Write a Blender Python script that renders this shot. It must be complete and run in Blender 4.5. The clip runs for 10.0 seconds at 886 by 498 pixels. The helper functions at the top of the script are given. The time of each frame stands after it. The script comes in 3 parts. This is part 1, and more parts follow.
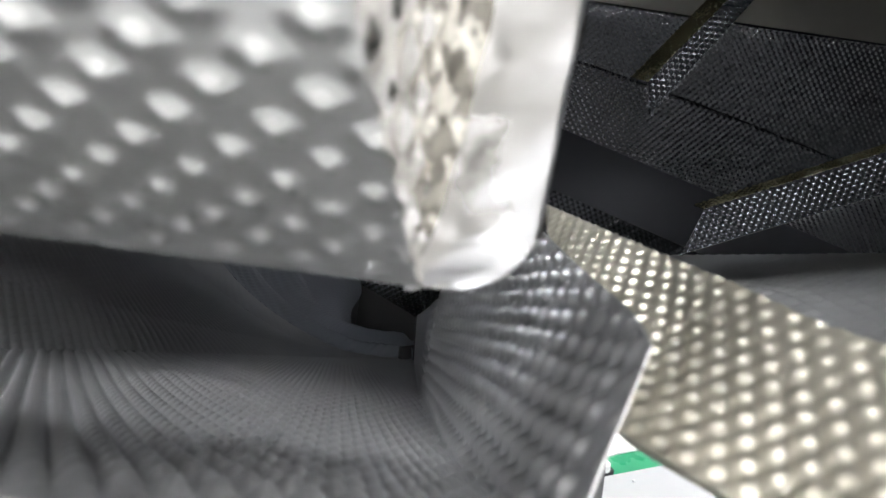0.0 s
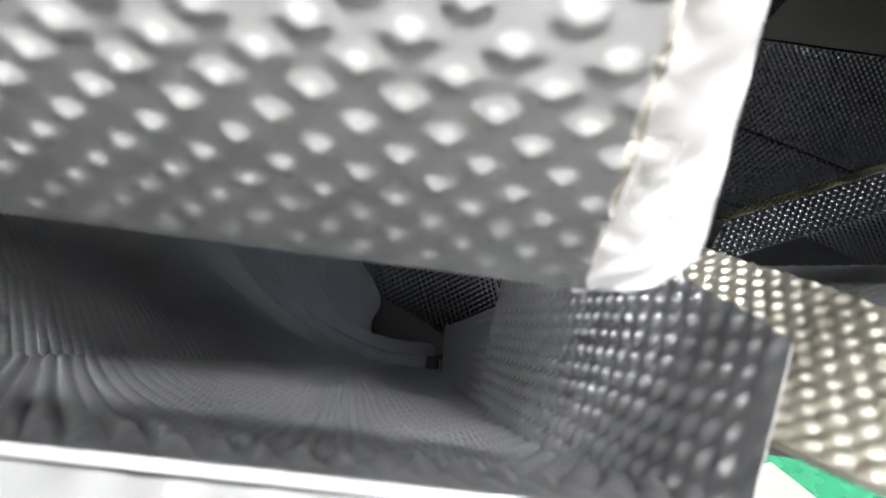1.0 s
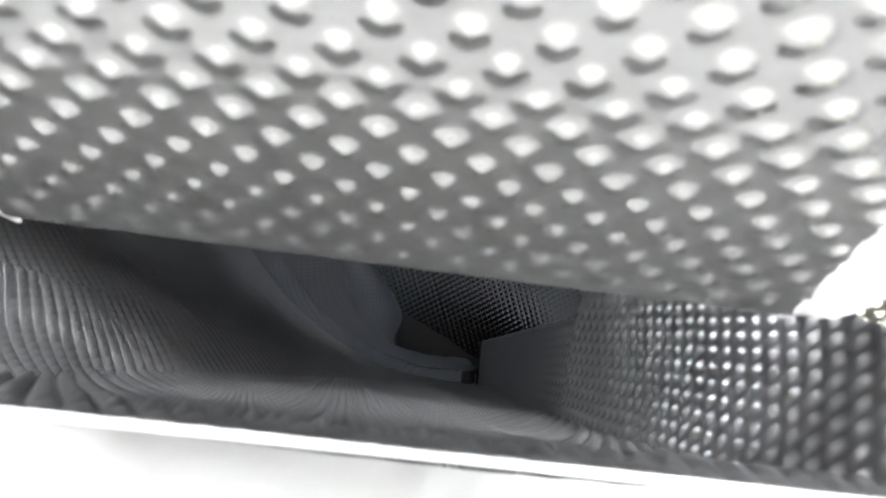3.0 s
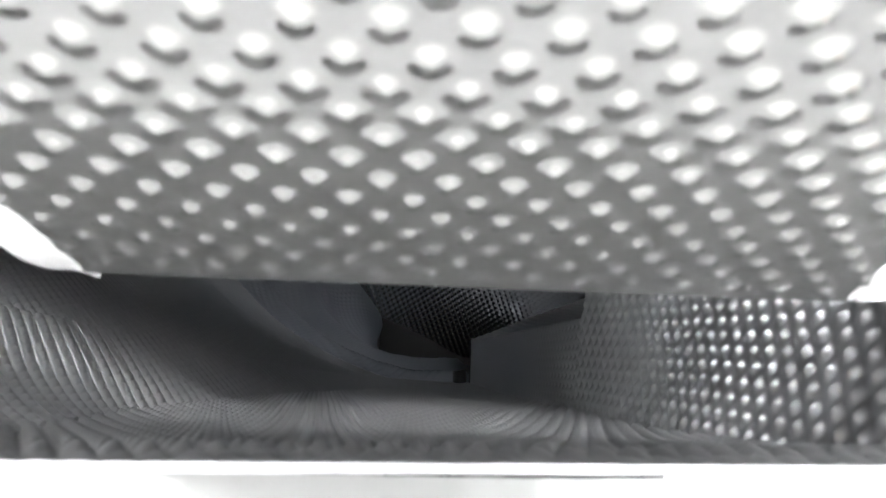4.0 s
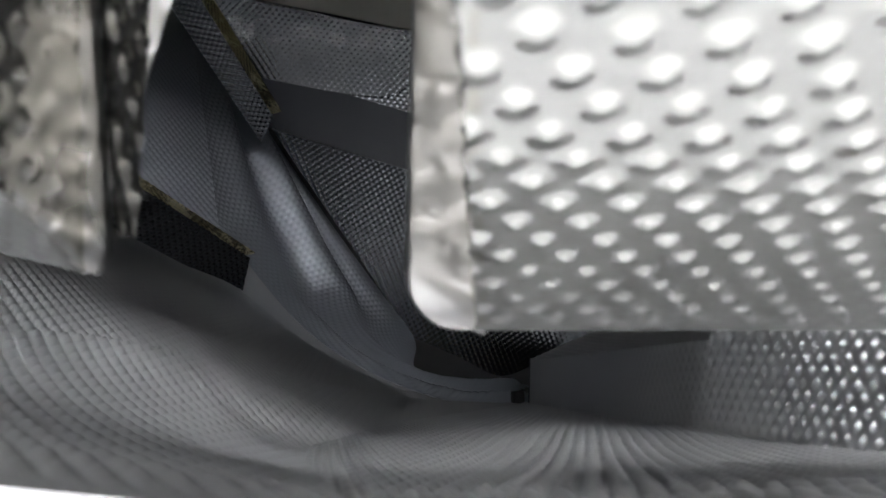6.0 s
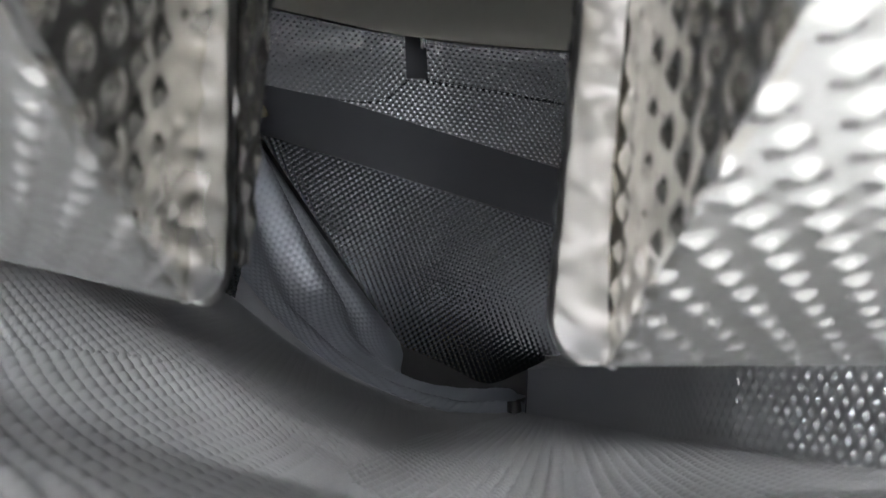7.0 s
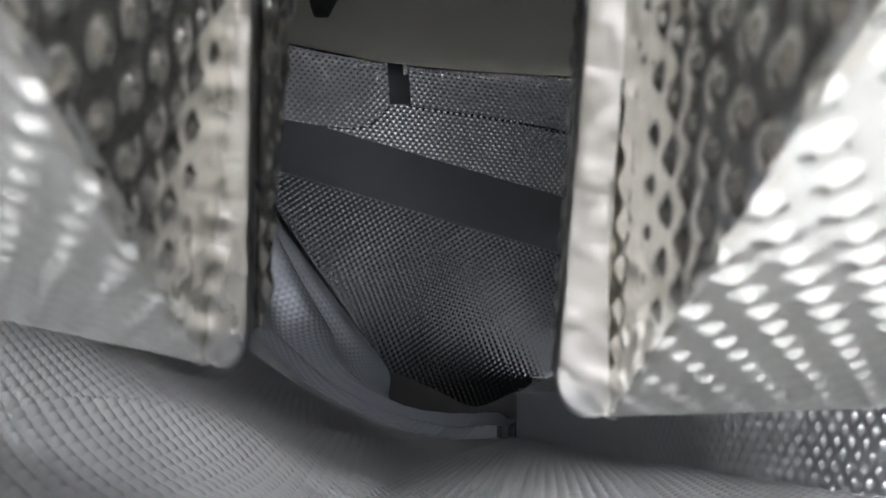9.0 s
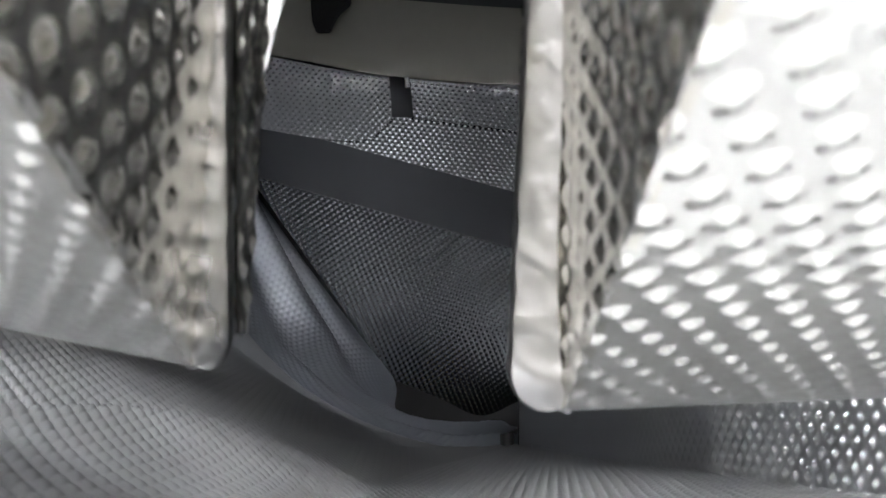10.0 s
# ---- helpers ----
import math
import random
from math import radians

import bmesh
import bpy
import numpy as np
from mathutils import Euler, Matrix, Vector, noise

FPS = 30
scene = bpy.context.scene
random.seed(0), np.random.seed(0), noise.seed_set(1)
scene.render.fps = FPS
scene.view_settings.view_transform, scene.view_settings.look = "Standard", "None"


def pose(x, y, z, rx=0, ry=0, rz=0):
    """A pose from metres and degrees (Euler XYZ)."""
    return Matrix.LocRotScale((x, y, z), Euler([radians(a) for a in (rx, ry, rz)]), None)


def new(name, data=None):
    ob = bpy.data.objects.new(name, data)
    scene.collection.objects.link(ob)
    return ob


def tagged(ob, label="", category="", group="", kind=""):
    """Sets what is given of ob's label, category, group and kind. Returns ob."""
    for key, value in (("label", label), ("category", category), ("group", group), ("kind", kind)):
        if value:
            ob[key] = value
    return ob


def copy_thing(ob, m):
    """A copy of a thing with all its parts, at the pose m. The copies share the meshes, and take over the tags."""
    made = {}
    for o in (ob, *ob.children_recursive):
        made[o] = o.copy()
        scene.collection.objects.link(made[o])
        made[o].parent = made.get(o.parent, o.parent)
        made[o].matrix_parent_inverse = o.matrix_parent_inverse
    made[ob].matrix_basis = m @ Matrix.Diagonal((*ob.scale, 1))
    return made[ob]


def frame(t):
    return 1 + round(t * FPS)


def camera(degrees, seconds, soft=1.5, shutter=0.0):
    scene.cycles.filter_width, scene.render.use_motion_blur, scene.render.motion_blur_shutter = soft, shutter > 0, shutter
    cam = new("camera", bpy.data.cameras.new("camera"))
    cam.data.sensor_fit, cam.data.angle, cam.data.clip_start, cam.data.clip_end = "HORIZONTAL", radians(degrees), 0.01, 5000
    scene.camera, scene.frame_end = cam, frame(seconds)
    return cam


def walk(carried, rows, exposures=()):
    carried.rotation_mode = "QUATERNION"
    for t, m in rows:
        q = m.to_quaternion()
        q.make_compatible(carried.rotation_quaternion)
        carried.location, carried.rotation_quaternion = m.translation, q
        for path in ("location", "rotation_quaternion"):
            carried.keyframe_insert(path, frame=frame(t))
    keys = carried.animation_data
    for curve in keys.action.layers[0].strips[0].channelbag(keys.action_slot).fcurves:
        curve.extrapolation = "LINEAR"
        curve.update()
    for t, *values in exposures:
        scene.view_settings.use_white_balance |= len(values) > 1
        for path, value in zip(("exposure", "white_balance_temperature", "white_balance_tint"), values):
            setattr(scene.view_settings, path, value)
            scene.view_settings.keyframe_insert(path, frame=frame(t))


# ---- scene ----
# A multihead weigher: dimpled steel hoppers hang in a ring over a faceted discharge funnel.
# Machine frame: metres, tilted forward on its stand; TILT carries it into the world.
TILT = pose(0, 0, 1.6, -20, 0, 0)

cam = camera(62.0, 10.0, shutter=0.4)
cam.data.dof.use_dof, cam.data.dof.focus_distance, cam.data.dof.aperture_fstop = True, 0.75, 34.0
PATH = [
    (0, -0.00241, 0.01000, 0.01121, -2.903, -0.416, 7.525),
    (0.5, -0.01340, 0.01020, 0.00872, -2.658, -0.188, 7.815),
    (1, -0.02473, -0.00025, 0.00764, -2.307, 0.455, 7.558),
    (1.5, -0.03640, -0.00747, 0.00668, -2.674, 0.567, 7.493),
    (2, -0.05036, -0.01634, 0.00482, -2.141, 1.200, 7.782),
    (2.5, -0.05670, -0.01811, 0.00474, -1.962, 1.556, 7.827),
    (3, -0.06398, -0.01910, 0.00587, -2.233, 1.548, 7.223),
    (4.5, -0.09584, -0.02271, 0.00854, -5.972, 1.912, 0.546),
    (5, -0.11148, -0.01276, 0.01213, -5.625, 2.393, -0.056),
    (5.2, -0.11753, -0.01495, 0.01243, -5.294, 2.113, -0.492),
    (5.5, -0.12968, -0.01685, 0.01386, -5.212, 3.063, -0.051),
    (5.8, -0.13831, -0.02085, 0.01394, -5.805, 2.673, 0.473),
    (6, -0.14718, -0.02376, 0.01289, -5.360, 2.931, 0.336),
    (6.2, -0.15578, -0.02118, 0.01329, -5.486, 3.151, 1.172),
    (7.5, -0.17372, -0.01400, 0.02073, -7.909, 3.604, 0.097),
    (8, -0.17641, -0.01919, 0.02401, -7.833, 4.568, -0.034),
    (8.5, -0.18046, -0.02056, 0.02290, -8.403, 4.586, -0.317),
    (9, -0.17659, -0.01963, 0.02339, -8.699, 4.876, -0.398),
    (9.5, -0.17503, -0.02721, 0.02253, -8.509, 5.524, -0.819),
    (10, -0.17052, -0.03236, 0.02214, -8.067, 5.688, -1.191),
]
walk(cam, [(t, TILT @ Matrix.Translation((x, y, z)) @ Matrix.Rotation(radians(yaw), 4, "Z")
            @ Matrix.Rotation(radians(90 + pitch), 4, "X") @ Matrix.Rotation(radians(roll), 4, "Z"))
           for t, x, y, z, yaw, pitch, roll in PATH],
     exposures=((0, -0.3), (1, -0.2), (2, -0.1), (6, -0.1), (7.5, 0.2), (10, 0.3)))

# ---- world and lights ----
world = bpy.data.worlds.new("hall_air")
world.use_nodes = True
world.node_tree.nodes["Background"].inputs["Color"].default_value = (0.9, 0.95, 1.0, 1)
world.node_tree.nodes["Background"].inputs["Strength"].default_value = 0.05
scene.world = world
scene.view_settings.exposure = 0.0


# ---- materials ----
def material(name, color, rough, metal=0.0, grain=0.0, grain_size=400.0, bump=0.0, spread=0.15, emit=0.0):
    m = bpy.data.materials.new(name)
    m.use_nodes = True
    nt = m.node_tree
    b = nt.nodes["Principled BSDF"]
    b.inputs["Base Color"].default_value = (*color, 1)
    b.inputs["Metallic"].default_value = metal
    b.inputs["Roughness"].default_value = rough
    if emit:
        b.inputs["Emission Color"].default_value = (*color, 1)
        b.inputs["Emission Strength"].default_value = emit
    co = nt.nodes.new("ShaderNodeTexCoord")
    if grain:
        fine, broad = nt.nodes.new("ShaderNodeTexNoise"), nt.nodes.new("ShaderNodeTexNoise")
        for n, s, d in ((fine, grain_size, 4), (broad, grain_size / 14, 3)):
            n.inputs["Scale"].default_value, n.inputs["Detail"].default_value = s, d
            nt.links.new(co.outputs["Object"], n.inputs["Vector"])
        mix = nt.nodes.new("ShaderNodeMath")
        mix.operation = "ADD"
        nt.links.new(fine.outputs["Fac"], mix.inputs[0])
        nt.links.new(broad.outputs["Fac"], mix.inputs[1])
        ramp = nt.nodes.new("ShaderNodeMapRange")
        ramp.inputs["From Min"].default_value, ramp.inputs["From Max"].default_value = 0.7, 1.3
        ramp.inputs["To Min"].default_value, ramp.inputs["To Max"].default_value = rough - spread, rough + spread
        nt.links.new(mix.outputs[0], ramp.inputs["Value"])
        nt.links.new(ramp.outputs[0], b.inputs["Roughness"])
        tint = nt.nodes.new("ShaderNodeMixRGB")
        tint.inputs["Color1"].default_value = (*[c * (1 - grain) for c in color], 1)
        tint.inputs["Color2"].default_value = (*[min(1, c * (1 + grain)) for c in color], 1)
        half = nt.nodes.new("ShaderNodeMath")
        half.operation = "MULTIPLY"
        half.inputs[1].default_value = 0.5
        nt.links.new(mix.outputs[0], half.inputs[0])
        nt.links.new(half.outputs[0], tint.inputs["Fac"])
        nt.links.new(tint.outputs[0], b.inputs["Base Color"])
        if bump:
            bm_ = nt.nodes.new("ShaderNodeBump")
            bm_.inputs["Strength"].default_value = bump
            bm_.inputs["Distance"].default_value = 0.0004
            nt.links.new(fine.outputs["Fac"], bm_.inputs["Height"])
            nt.links.new(bm_.outputs["Normal"], b.inputs["Normal"])
    return m


BRIGHT_STEEL = material("polished_dimple_steel", (0.56, 0.56, 0.555), 0.20, 0.86, 0.06, 500, 0.03, 0.03)
DARK_STEEL = material("brushed_dimple_steel", (0.52, 0.52, 0.53), 0.34, 0.85, 0.08, 300, 0.05, 0.04)
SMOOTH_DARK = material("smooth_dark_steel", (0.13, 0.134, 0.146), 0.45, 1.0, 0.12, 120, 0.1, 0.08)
EDGE_STEEL = material("bare_steel_edge", (0.68, 0.68, 0.69), 0.28, 1.0, 0.04, 60, 0.0, 0.03)
GREY_SHELL = material("grey_steel_shell", (0.50, 0.485, 0.43), 0.4, 0.3, 0.08, 60, 0.05, 0.06)
GREEN_FLOOR = material("green_epoxy_floor", (0.03, 0.26, 0.13), 0.3, 0.0, 0.12, 8, 0.0, 0.08)
WHITE_WALL = material("white_wall_panel", (0.8, 0.8, 0.79), 0.6, 0.0, 0.04, 5, 0.0, 0.05)
PALE_SHELL = material("pale_grey_sheet_steel", (0.5, 0.5, 0.51), 0.4, 0.3, 0.06, 40, 0.0, 0.05)
HALL_WALL = material("grey_hall_cladding", (0.215, 0.21, 0.20), 0.6, 0.0, 0.08, 3, 0.0, 0.05)
LAMP = material("lamp_diffuser", (0.965, 0.98, 1.0), 0.5, 0.0, emit=48.0)
CONCRETE = material("grey_concrete", (0.44, 0.435, 0.42), 0.5, 0.0, 0.12, 6, 0.0, 0.1)
FILL_GLOW = material("fill_window_glow", (0.97, 0.97, 1.0), 0.5, 0.0, emit=2.6)
# Gold tint paints the warm light caught on the plain steel lips.
WARM_LIT_STEEL = material("warm_lit_steel", (0.75, 0.68, 0.42), 0.25, 1.0, 0.1, 400, 0.1, 0.06)
# Near-black base colour stands in for the shade inside the outlet.
THROAT_SHADE = material("throat_shade_steel", (0.07, 0.07, 0.073), 0.5, 0.4, 0.12, 90, 0.1, 0.08)
# Warm pale colour paints the bright light reflected along the ridge.
RIDGE_LIT_STEEL = material("warm_lit_ridge_steel", (0.70, 0.66, 0.56), 0.36, 0.85, 0.1, 400, 0.15, 0.08)
# Far wall and flange cheeks: their shade is put into this dark colour.
FAR_SHADE_STEEL = material("shade_dark_dimple_steel", (0.14, 0.146, 0.158), 0.2, 1.0, 0.03, 40, 0.0, 0.01)
GATE_STEEL = material("dull_grey_gate_steel", (0.36, 0.36, 0.36), 0.5, 0.7, 0.08, 200, 0.1, 0.06)
# Dark finish of the added light-blocking panels.
SCREEN_DARK = material("dark_screen_paint", (0.12, 0.12, 0.125), 0.5, 0.0, 0.1, 20, 0.0, 0.06)
# Blue in the base colour stands for the sheen on the petals.
PETAL_SHEEN_STEEL = material("bluish_sheen_steel", (0.40, 0.42, 0.47), 0.46, 0.9, 0.03, 40, 0.0, 0.01)
SKIRT_STEEL = material("dull_blasted_steel", (0.34, 0.34, 0.335), 0.42, 0.9, 0.05, 200, 0.05, 0.05)
# Hopper sides: brownish reflections of the surroundings put into a warmer colour.
SIDE_REFLECT_STEEL = material("warm_reflection_dimple_steel", (0.52, 0.505, 0.47), 0.17, 0.97, 0.06, 500, 0.03, 0.03)
# Same steel as the far wall, paler to carry the light it catches.
UPPER_LIT_STEEL = material("lit_dimple_steel", (0.5, 0.512, 0.535), 0.2, 1.0, 0.03, 40, 0.0, 0.01)
BLACK = material("black_rubber", (0.02, 0.02, 0.022), 0.6, 0.0, 0.2, 200)
CHIP = material("yellow_chip", (0.75, 0.52, 0.03), 0.5, 0.0, 0.2, 260, 0.6, 0.1)


# Front edge of the added light-blocking lid.
LID = 0.30
D_AMP = 0.00095


# ---- builders ----
def link_mesh(name, verts, faces, mat, parent=None, label="", smooth=True):
    me = bpy.data.meshes.new(name)
    me.from_pydata([tuple(map(float, v)) for v in verts], [], faces)
    if smooth:
        me.shade_smooth()
    me.materials.append(mat)
    ob = new(name, me)
    if parent is not None:
        ob.parent = parent
    return tagged(ob, label)


def part(name, bm, mat, parent, label=""):
    me = bpy.data.meshes.new(name)
    bm.to_mesh(me)
    bm.free()
    me.materials.append(mat)
    ob = new(name, me)
    ob.parent = parent
    return tagged(ob, label)


def thing(name, label, category, group="", at=None):
    ob = new(name)
    ob.empty_display_size = 0.02
    ob.matrix_world = TILT if at is None else at
    return tagged(ob, label, category, group)


def curve_points(ctrl, n):
    """n + 1 points at even steps along a smooth curve through ctrl."""
    c = np.array(ctrl, float)
    if len(c) == 2:
        return c[0] + np.linspace(0, 1, n + 1)[:, None] * (c[1] - c[0])
    pad = np.vstack([2 * c[0] - c[1], c, 2 * c[-1] - c[-2]])
    out = []
    for i in range(1, len(pad) - 2):
        p0, p1, p2, p3 = pad[i - 1:i + 3]
        for s in np.linspace(0, 1, 40, endpoint=i == len(pad) - 3):
            out.append(0.5 * (2 * p1 + (p2 - p0) * s + (2 * p0 - 5 * p1 + 4 * p2 - p3) * s ** 2 + (3 * p1 - p0 - 3 * p2 + p3) * s ** 3))
    out = np.array(out)
    d = np.r_[0, np.cumsum(np.linalg.norm(np.diff(out, axis=0), axis=1))]
    want = np.linspace(0, d[-1], n + 1)
    return np.stack([np.interp(want, d, out[:, k]) for k in range(3)], 1)


def dimples(u, v, pitch, rows=0.62, sharp=0.3, long=1.0):
    """Height, 0 to 1, of the staggered embossed lattice at metric places u, v."""
    h = np.zeros_like(u)
    a, b = pitch, 2 * rows * pitch
    for du, dv in ((0, 0), (a / 2, b / 2)):
        x = (u + du) / a
        y = (v + dv) / b
        r2 = ((x - np.round(x)) * a / long) ** 2 + ((y - np.round(y)) * b) ** 2
        h += np.exp(-r2 / (sharp * pitch) ** 2)
    return h


def woven(u, v, pitch, cross, slant=0.37):
    """Height, 0 to 1, of long staggered pillows with narrow grooves crossing at a slant to u."""
    a, b = ((v + k * slant * u) / pitch for k in (-1, 1))
    a, b = (np.sqrt(np.clip(1 - (2.25 * (f - np.round(f))) ** 2, 0, 1)) for f in (a, b))
    return a * (1 - cross + cross * b)


def sheet(name, low, high, step, pitch, amp, mat, parent, label="", face=(-0.09, 0.0, 0.015), axis=None, thick=0.0015,
          ripple=None, rows=0.62, fade=None, sharp=0.3, long=1.0, weave=0.0, ease=(1.0, 1.0)):
    """A pressed steel sheet between two edge curves, dimpled towards the point face."""
    low, high = np.array(low, float), np.array(high, float)
    a, b = curve_points(low, 60), curve_points(high, 60)
    length = max(np.linalg.norm(np.diff(c, axis=0), axis=1).sum() for c in (a, b))
    width = np.linalg.norm(a - b, axis=1).max()
    nu, nv = max(2, int(length / step)), max(2, int(width / step))
    pick = np.linspace(0, 1, nu + 1) ** ease[0] * 1500
    a, b = (np.stack([np.interp(pick, np.arange(1501), c[:, k]) for k in range(3)], 1) for c in (curve_points(low, 1500), curve_points(high, 1500)))
    s = np.linspace(0, 1, nv + 1) ** ease[1]
    p = a[:, None] * (1 - s[None, :, None]) + b[:, None] * s[None, :, None]
    du, dv = np.gradient(p, axis=0), np.gradient(p, axis=1)
    n = np.cross(du, dv)
    n /= np.linalg.norm(n, axis=2, keepdims=True) + 1e-12
    if (n.mean((0, 1)) * (np.array(face) - p.mean((0, 1)))).sum() < 0:
        n = -n
    if ripple is not None:
        p = p + n * ripple(s)[None, :, None]
    nn = n.mean((0, 1))
    nn /= np.linalg.norm(nn)
    e1 = np.array(axis, float) if axis is not None else du.mean((0, 1))
    e1 = e1 - nn * (e1 @ nn)
    e1 /= np.linalg.norm(e1)
    e2 = np.cross(nn, e1)
    U, V = (p - p[0, 0]) @ e1, (p - p[0, 0]) @ e2
    h = (woven(U, V, pitch, weave) if weave else dimples(U, V, pitch, rows, sharp, long)) * amp
    if fade is not None:
        h = h * fade(p)
    front = p + n * h[..., None]
    w = nv + 1
    count = (nu + 1) * w
    flip = np.cross(du[0, 0], dv[0, 0]) @ n[0, 0] < 0

    def quads(rows_, cols_):
        i, j = np.meshgrid(np.arange(rows_ - 1), np.arange(cols_ - 1), indexing="ij")
        q = (i * cols_ + j).ravel()
        f = np.stack([q, q + cols_, q + cols_ + 1, q + 1], 1)
        return f[:, ::-1] if flip else f

    iu = np.unique(np.linspace(0, nu, max(2, nu // 9)).astype(int))
    iv = np.unique(np.linspace(0, nv, max(2, nv // 9)).astype(int))
    back = (p - n * thick)[np.ix_(iu, iv)].reshape(-1, 3)
    ring = [k * w for k in range(nu + 1)] + [nu * w + k for k in range(1, w)] + [k * w + nv for k in range(nu - 1, -1, -1)] + [k for k in range(nv - 1, 0, -1)]
    flat, under = front.reshape(-1, 3), (p - n * thick).reshape(-1, 3)
    verts = np.vstack([flat, back, flat[ring], under[ring]])
    r0, m = count + len(back), len(ring)
    rim = [(r0 + k, r0 + (k + 1) % m, r0 + m + (k + 1) % m, r0 + m + k) for k in range(m)]
    if not flip:
        rim = [f[::-1] for f in rim]
    faces = quads(nu + 1, w).tolist() + (quads(len(iu), len(iv))[:, ::-1] + count).tolist()
    return link_mesh(name, verts, faces + rim, mat, parent, label)


def rounded_strip(name, outline, thick, mat, parent, label="", normal=(0, 1, 0), bevel=0.0006):
    """A flat plate with that outline, bevelled."""
    bm = bmesh.new()
    vs = [bm.verts.new(v) for v in outline]
    f = bm.faces.new(vs)
    out = bmesh.ops.extrude_face_region(bm, geom=[f])
    bmesh.ops.translate(bm, vec=Vector(normal) * thick, verts=[g for g in out["geom"] if isinstance(g, bmesh.types.BMVert)])
    bmesh.ops.recalc_face_normals(bm, faces=bm.faces)
    bmesh.ops.bevel(bm, geom=bm.edges[:], offset=bevel, segments=2, affect="EDGES")
    return part(name, bm, mat, parent, label)


def box(name, lo, hi, mat, parent=None, label="", bevel=0.0):
    bm = bmesh.new()
    bmesh.ops.create_cube(bm, size=1)
    for v in bm.verts:
        v.co = Vector([l + (h - l) * (c + 0.5) for l, h, c in zip(lo, hi, v.co)])
    if bevel:
        bmesh.ops.bevel(bm, geom=bm.edges[:], offset=bevel, segments=2, affect="EDGES")
    me = bpy.data.meshes.new(name)
    bm.to_mesh(me)
    bm.free()
    me.materials.append(mat)
    ob = new(name, me)
    if parent is not None:
        ob.parent = parent
    return tagged(ob, label)


# ---- hall ----
tagged(box("floor", (-6, -6, -0.1), (6, 6, 0), CONCRETE), "grey concrete factory floor", "floor", kind="structure")
tagged(box("floor_zone", (0.45, 1.6, 0.0), (3.2, 4.6, 0.004), GREEN_FLOOR), "green painted floor zone", "floor", kind="structure")
for name, lo, hi in (("wall_north", (-6, 6, 0), (6, 6.2, 5)), ("wall_south", (-6, -6.2, 0), (6, -6, 5)),
                     ("wall_east", (6, -6.2, 0), (6.2, 6.2, 5)), ("wall_west", (-6.2, -6.2, 0), (-6, 6.2, 5))):
    tagged(box(name, lo, hi, HALL_WALL), "warm grey factory wall cladding", "wall", kind="structure")
tagged(box("ceiling", (-6.2, -6.2, 5), (6.2, 6.2, 5.2), HALL_WALL), "warm grey factory ceiling", "ceiling", kind="structure")
# Unseen ceiling lights, added to light the hall and the funnel floor.
for x in (-4.2, -1.4, 1.4, 4.2):
    for y in (-4.2, -1.2, 2.2):
        lamp = thing("fill_light", "unseen ceiling light added to light the hall", "lamp", "hall lights", Matrix.Translation((x, y, 5)))
        box("diffuser", (-0.42, -0.8, -0.05), (0.42, 0.8, -0.004), LAMP, lamp, bevel=0.01)
# Unseen glowing windows added to brighten the hoppers and the funnel rim.
for at in [Matrix.Translation((x, -6, 1.9)) for x in (-4.2, -1.4, 1.4, 4.2)] + [pose(-6, y, 1.9, 0, 0, -90) for y in (-4.0, -1.2, 1.6)]:
    win = tagged(thing("fill_window", "unseen glowing window added to brighten the machine", "window", "hall windows", at), kind="structure")
    box("fill_frame", (-1.25, 0.002, -1.05), (1.25, 0.05, -1.0), WHITE_WALL, win)
    box("fill_frame", (-1.25, 0.002, 1.0), (1.25, 0.05, 1.05), WHITE_WALL, win)
    box("fill_pane", (-1.2, 0.004, -1.0), (1.2, 0.02, 1.0), FILL_GLOW, win)


def far(x, z, off=0.0):
    """A place on the funnel's far wall, which leans back, off metres in front of it."""
    return (x, 1.335 - 0.10 * z - off, z)


# ---- funnel ----
funnel = thing("discharge_funnel", "faceted dimpled stainless steel discharge funnel under the hoppers", "funnel")
OUT = (0.004, 0.735, -0.1075)
FOLD_A, RIM_M, FOLD_B = (-0.150, 0.085, -0.0207), (-0.196, 0.0745, -0.0140), (-0.30, 0.050, 0.008)
FOLD_1 = [FOLD_A, (-0.165, 0.18, -0.0375), (-0.171, 0.25, -0.0480), (-0.156, 0.31, -0.0550), (-0.118, 0.45, -0.0725), OUT]
FOLD_2 = [FOLD_B, (-0.257, 0.215, -0.0030), (-0.225, 0.30, -0.0180), (-0.13, 0.53, -0.0690), OUT]
BASE = [(0.0175, 0.083, -0.0182), (0.0150, 0.14, -0.0308), (0.013, 0.20, -0.0412), (0.013, 0.25, -0.0485), (0.013, 0.32, -0.0565), (0.0145, 0.45, -0.0735), (0.0211, 0.764, -0.1115)]
TOP = [(0.0302, 0.102, 0.0020), (0.0340, 0.125, 0.0047), (0.0335, 0.16, 0.0102), (0.033, 0.22, 0.0203), (0.028, 0.27, 0.029), (0.0175, 0.318, 0.036)]
TAIL_TOP = [(0.0152, 0.319, -0.0118), (0.016, 0.45, -0.0276), (0.0179, 0.744, -0.0639)]
C_2 = [(-0.5030, 1.2640, 0.5866), (-0.4324, 1.1614, 0.3649), (-0.3621, 1.0229, 0.0939), (-0.2530, 0.9674, -0.0283), (-0.1618, 0.8843, -0.0857), (-0.0587, 0.8150, -0.1172), (0.0222, 0.7726, -0.1115)]
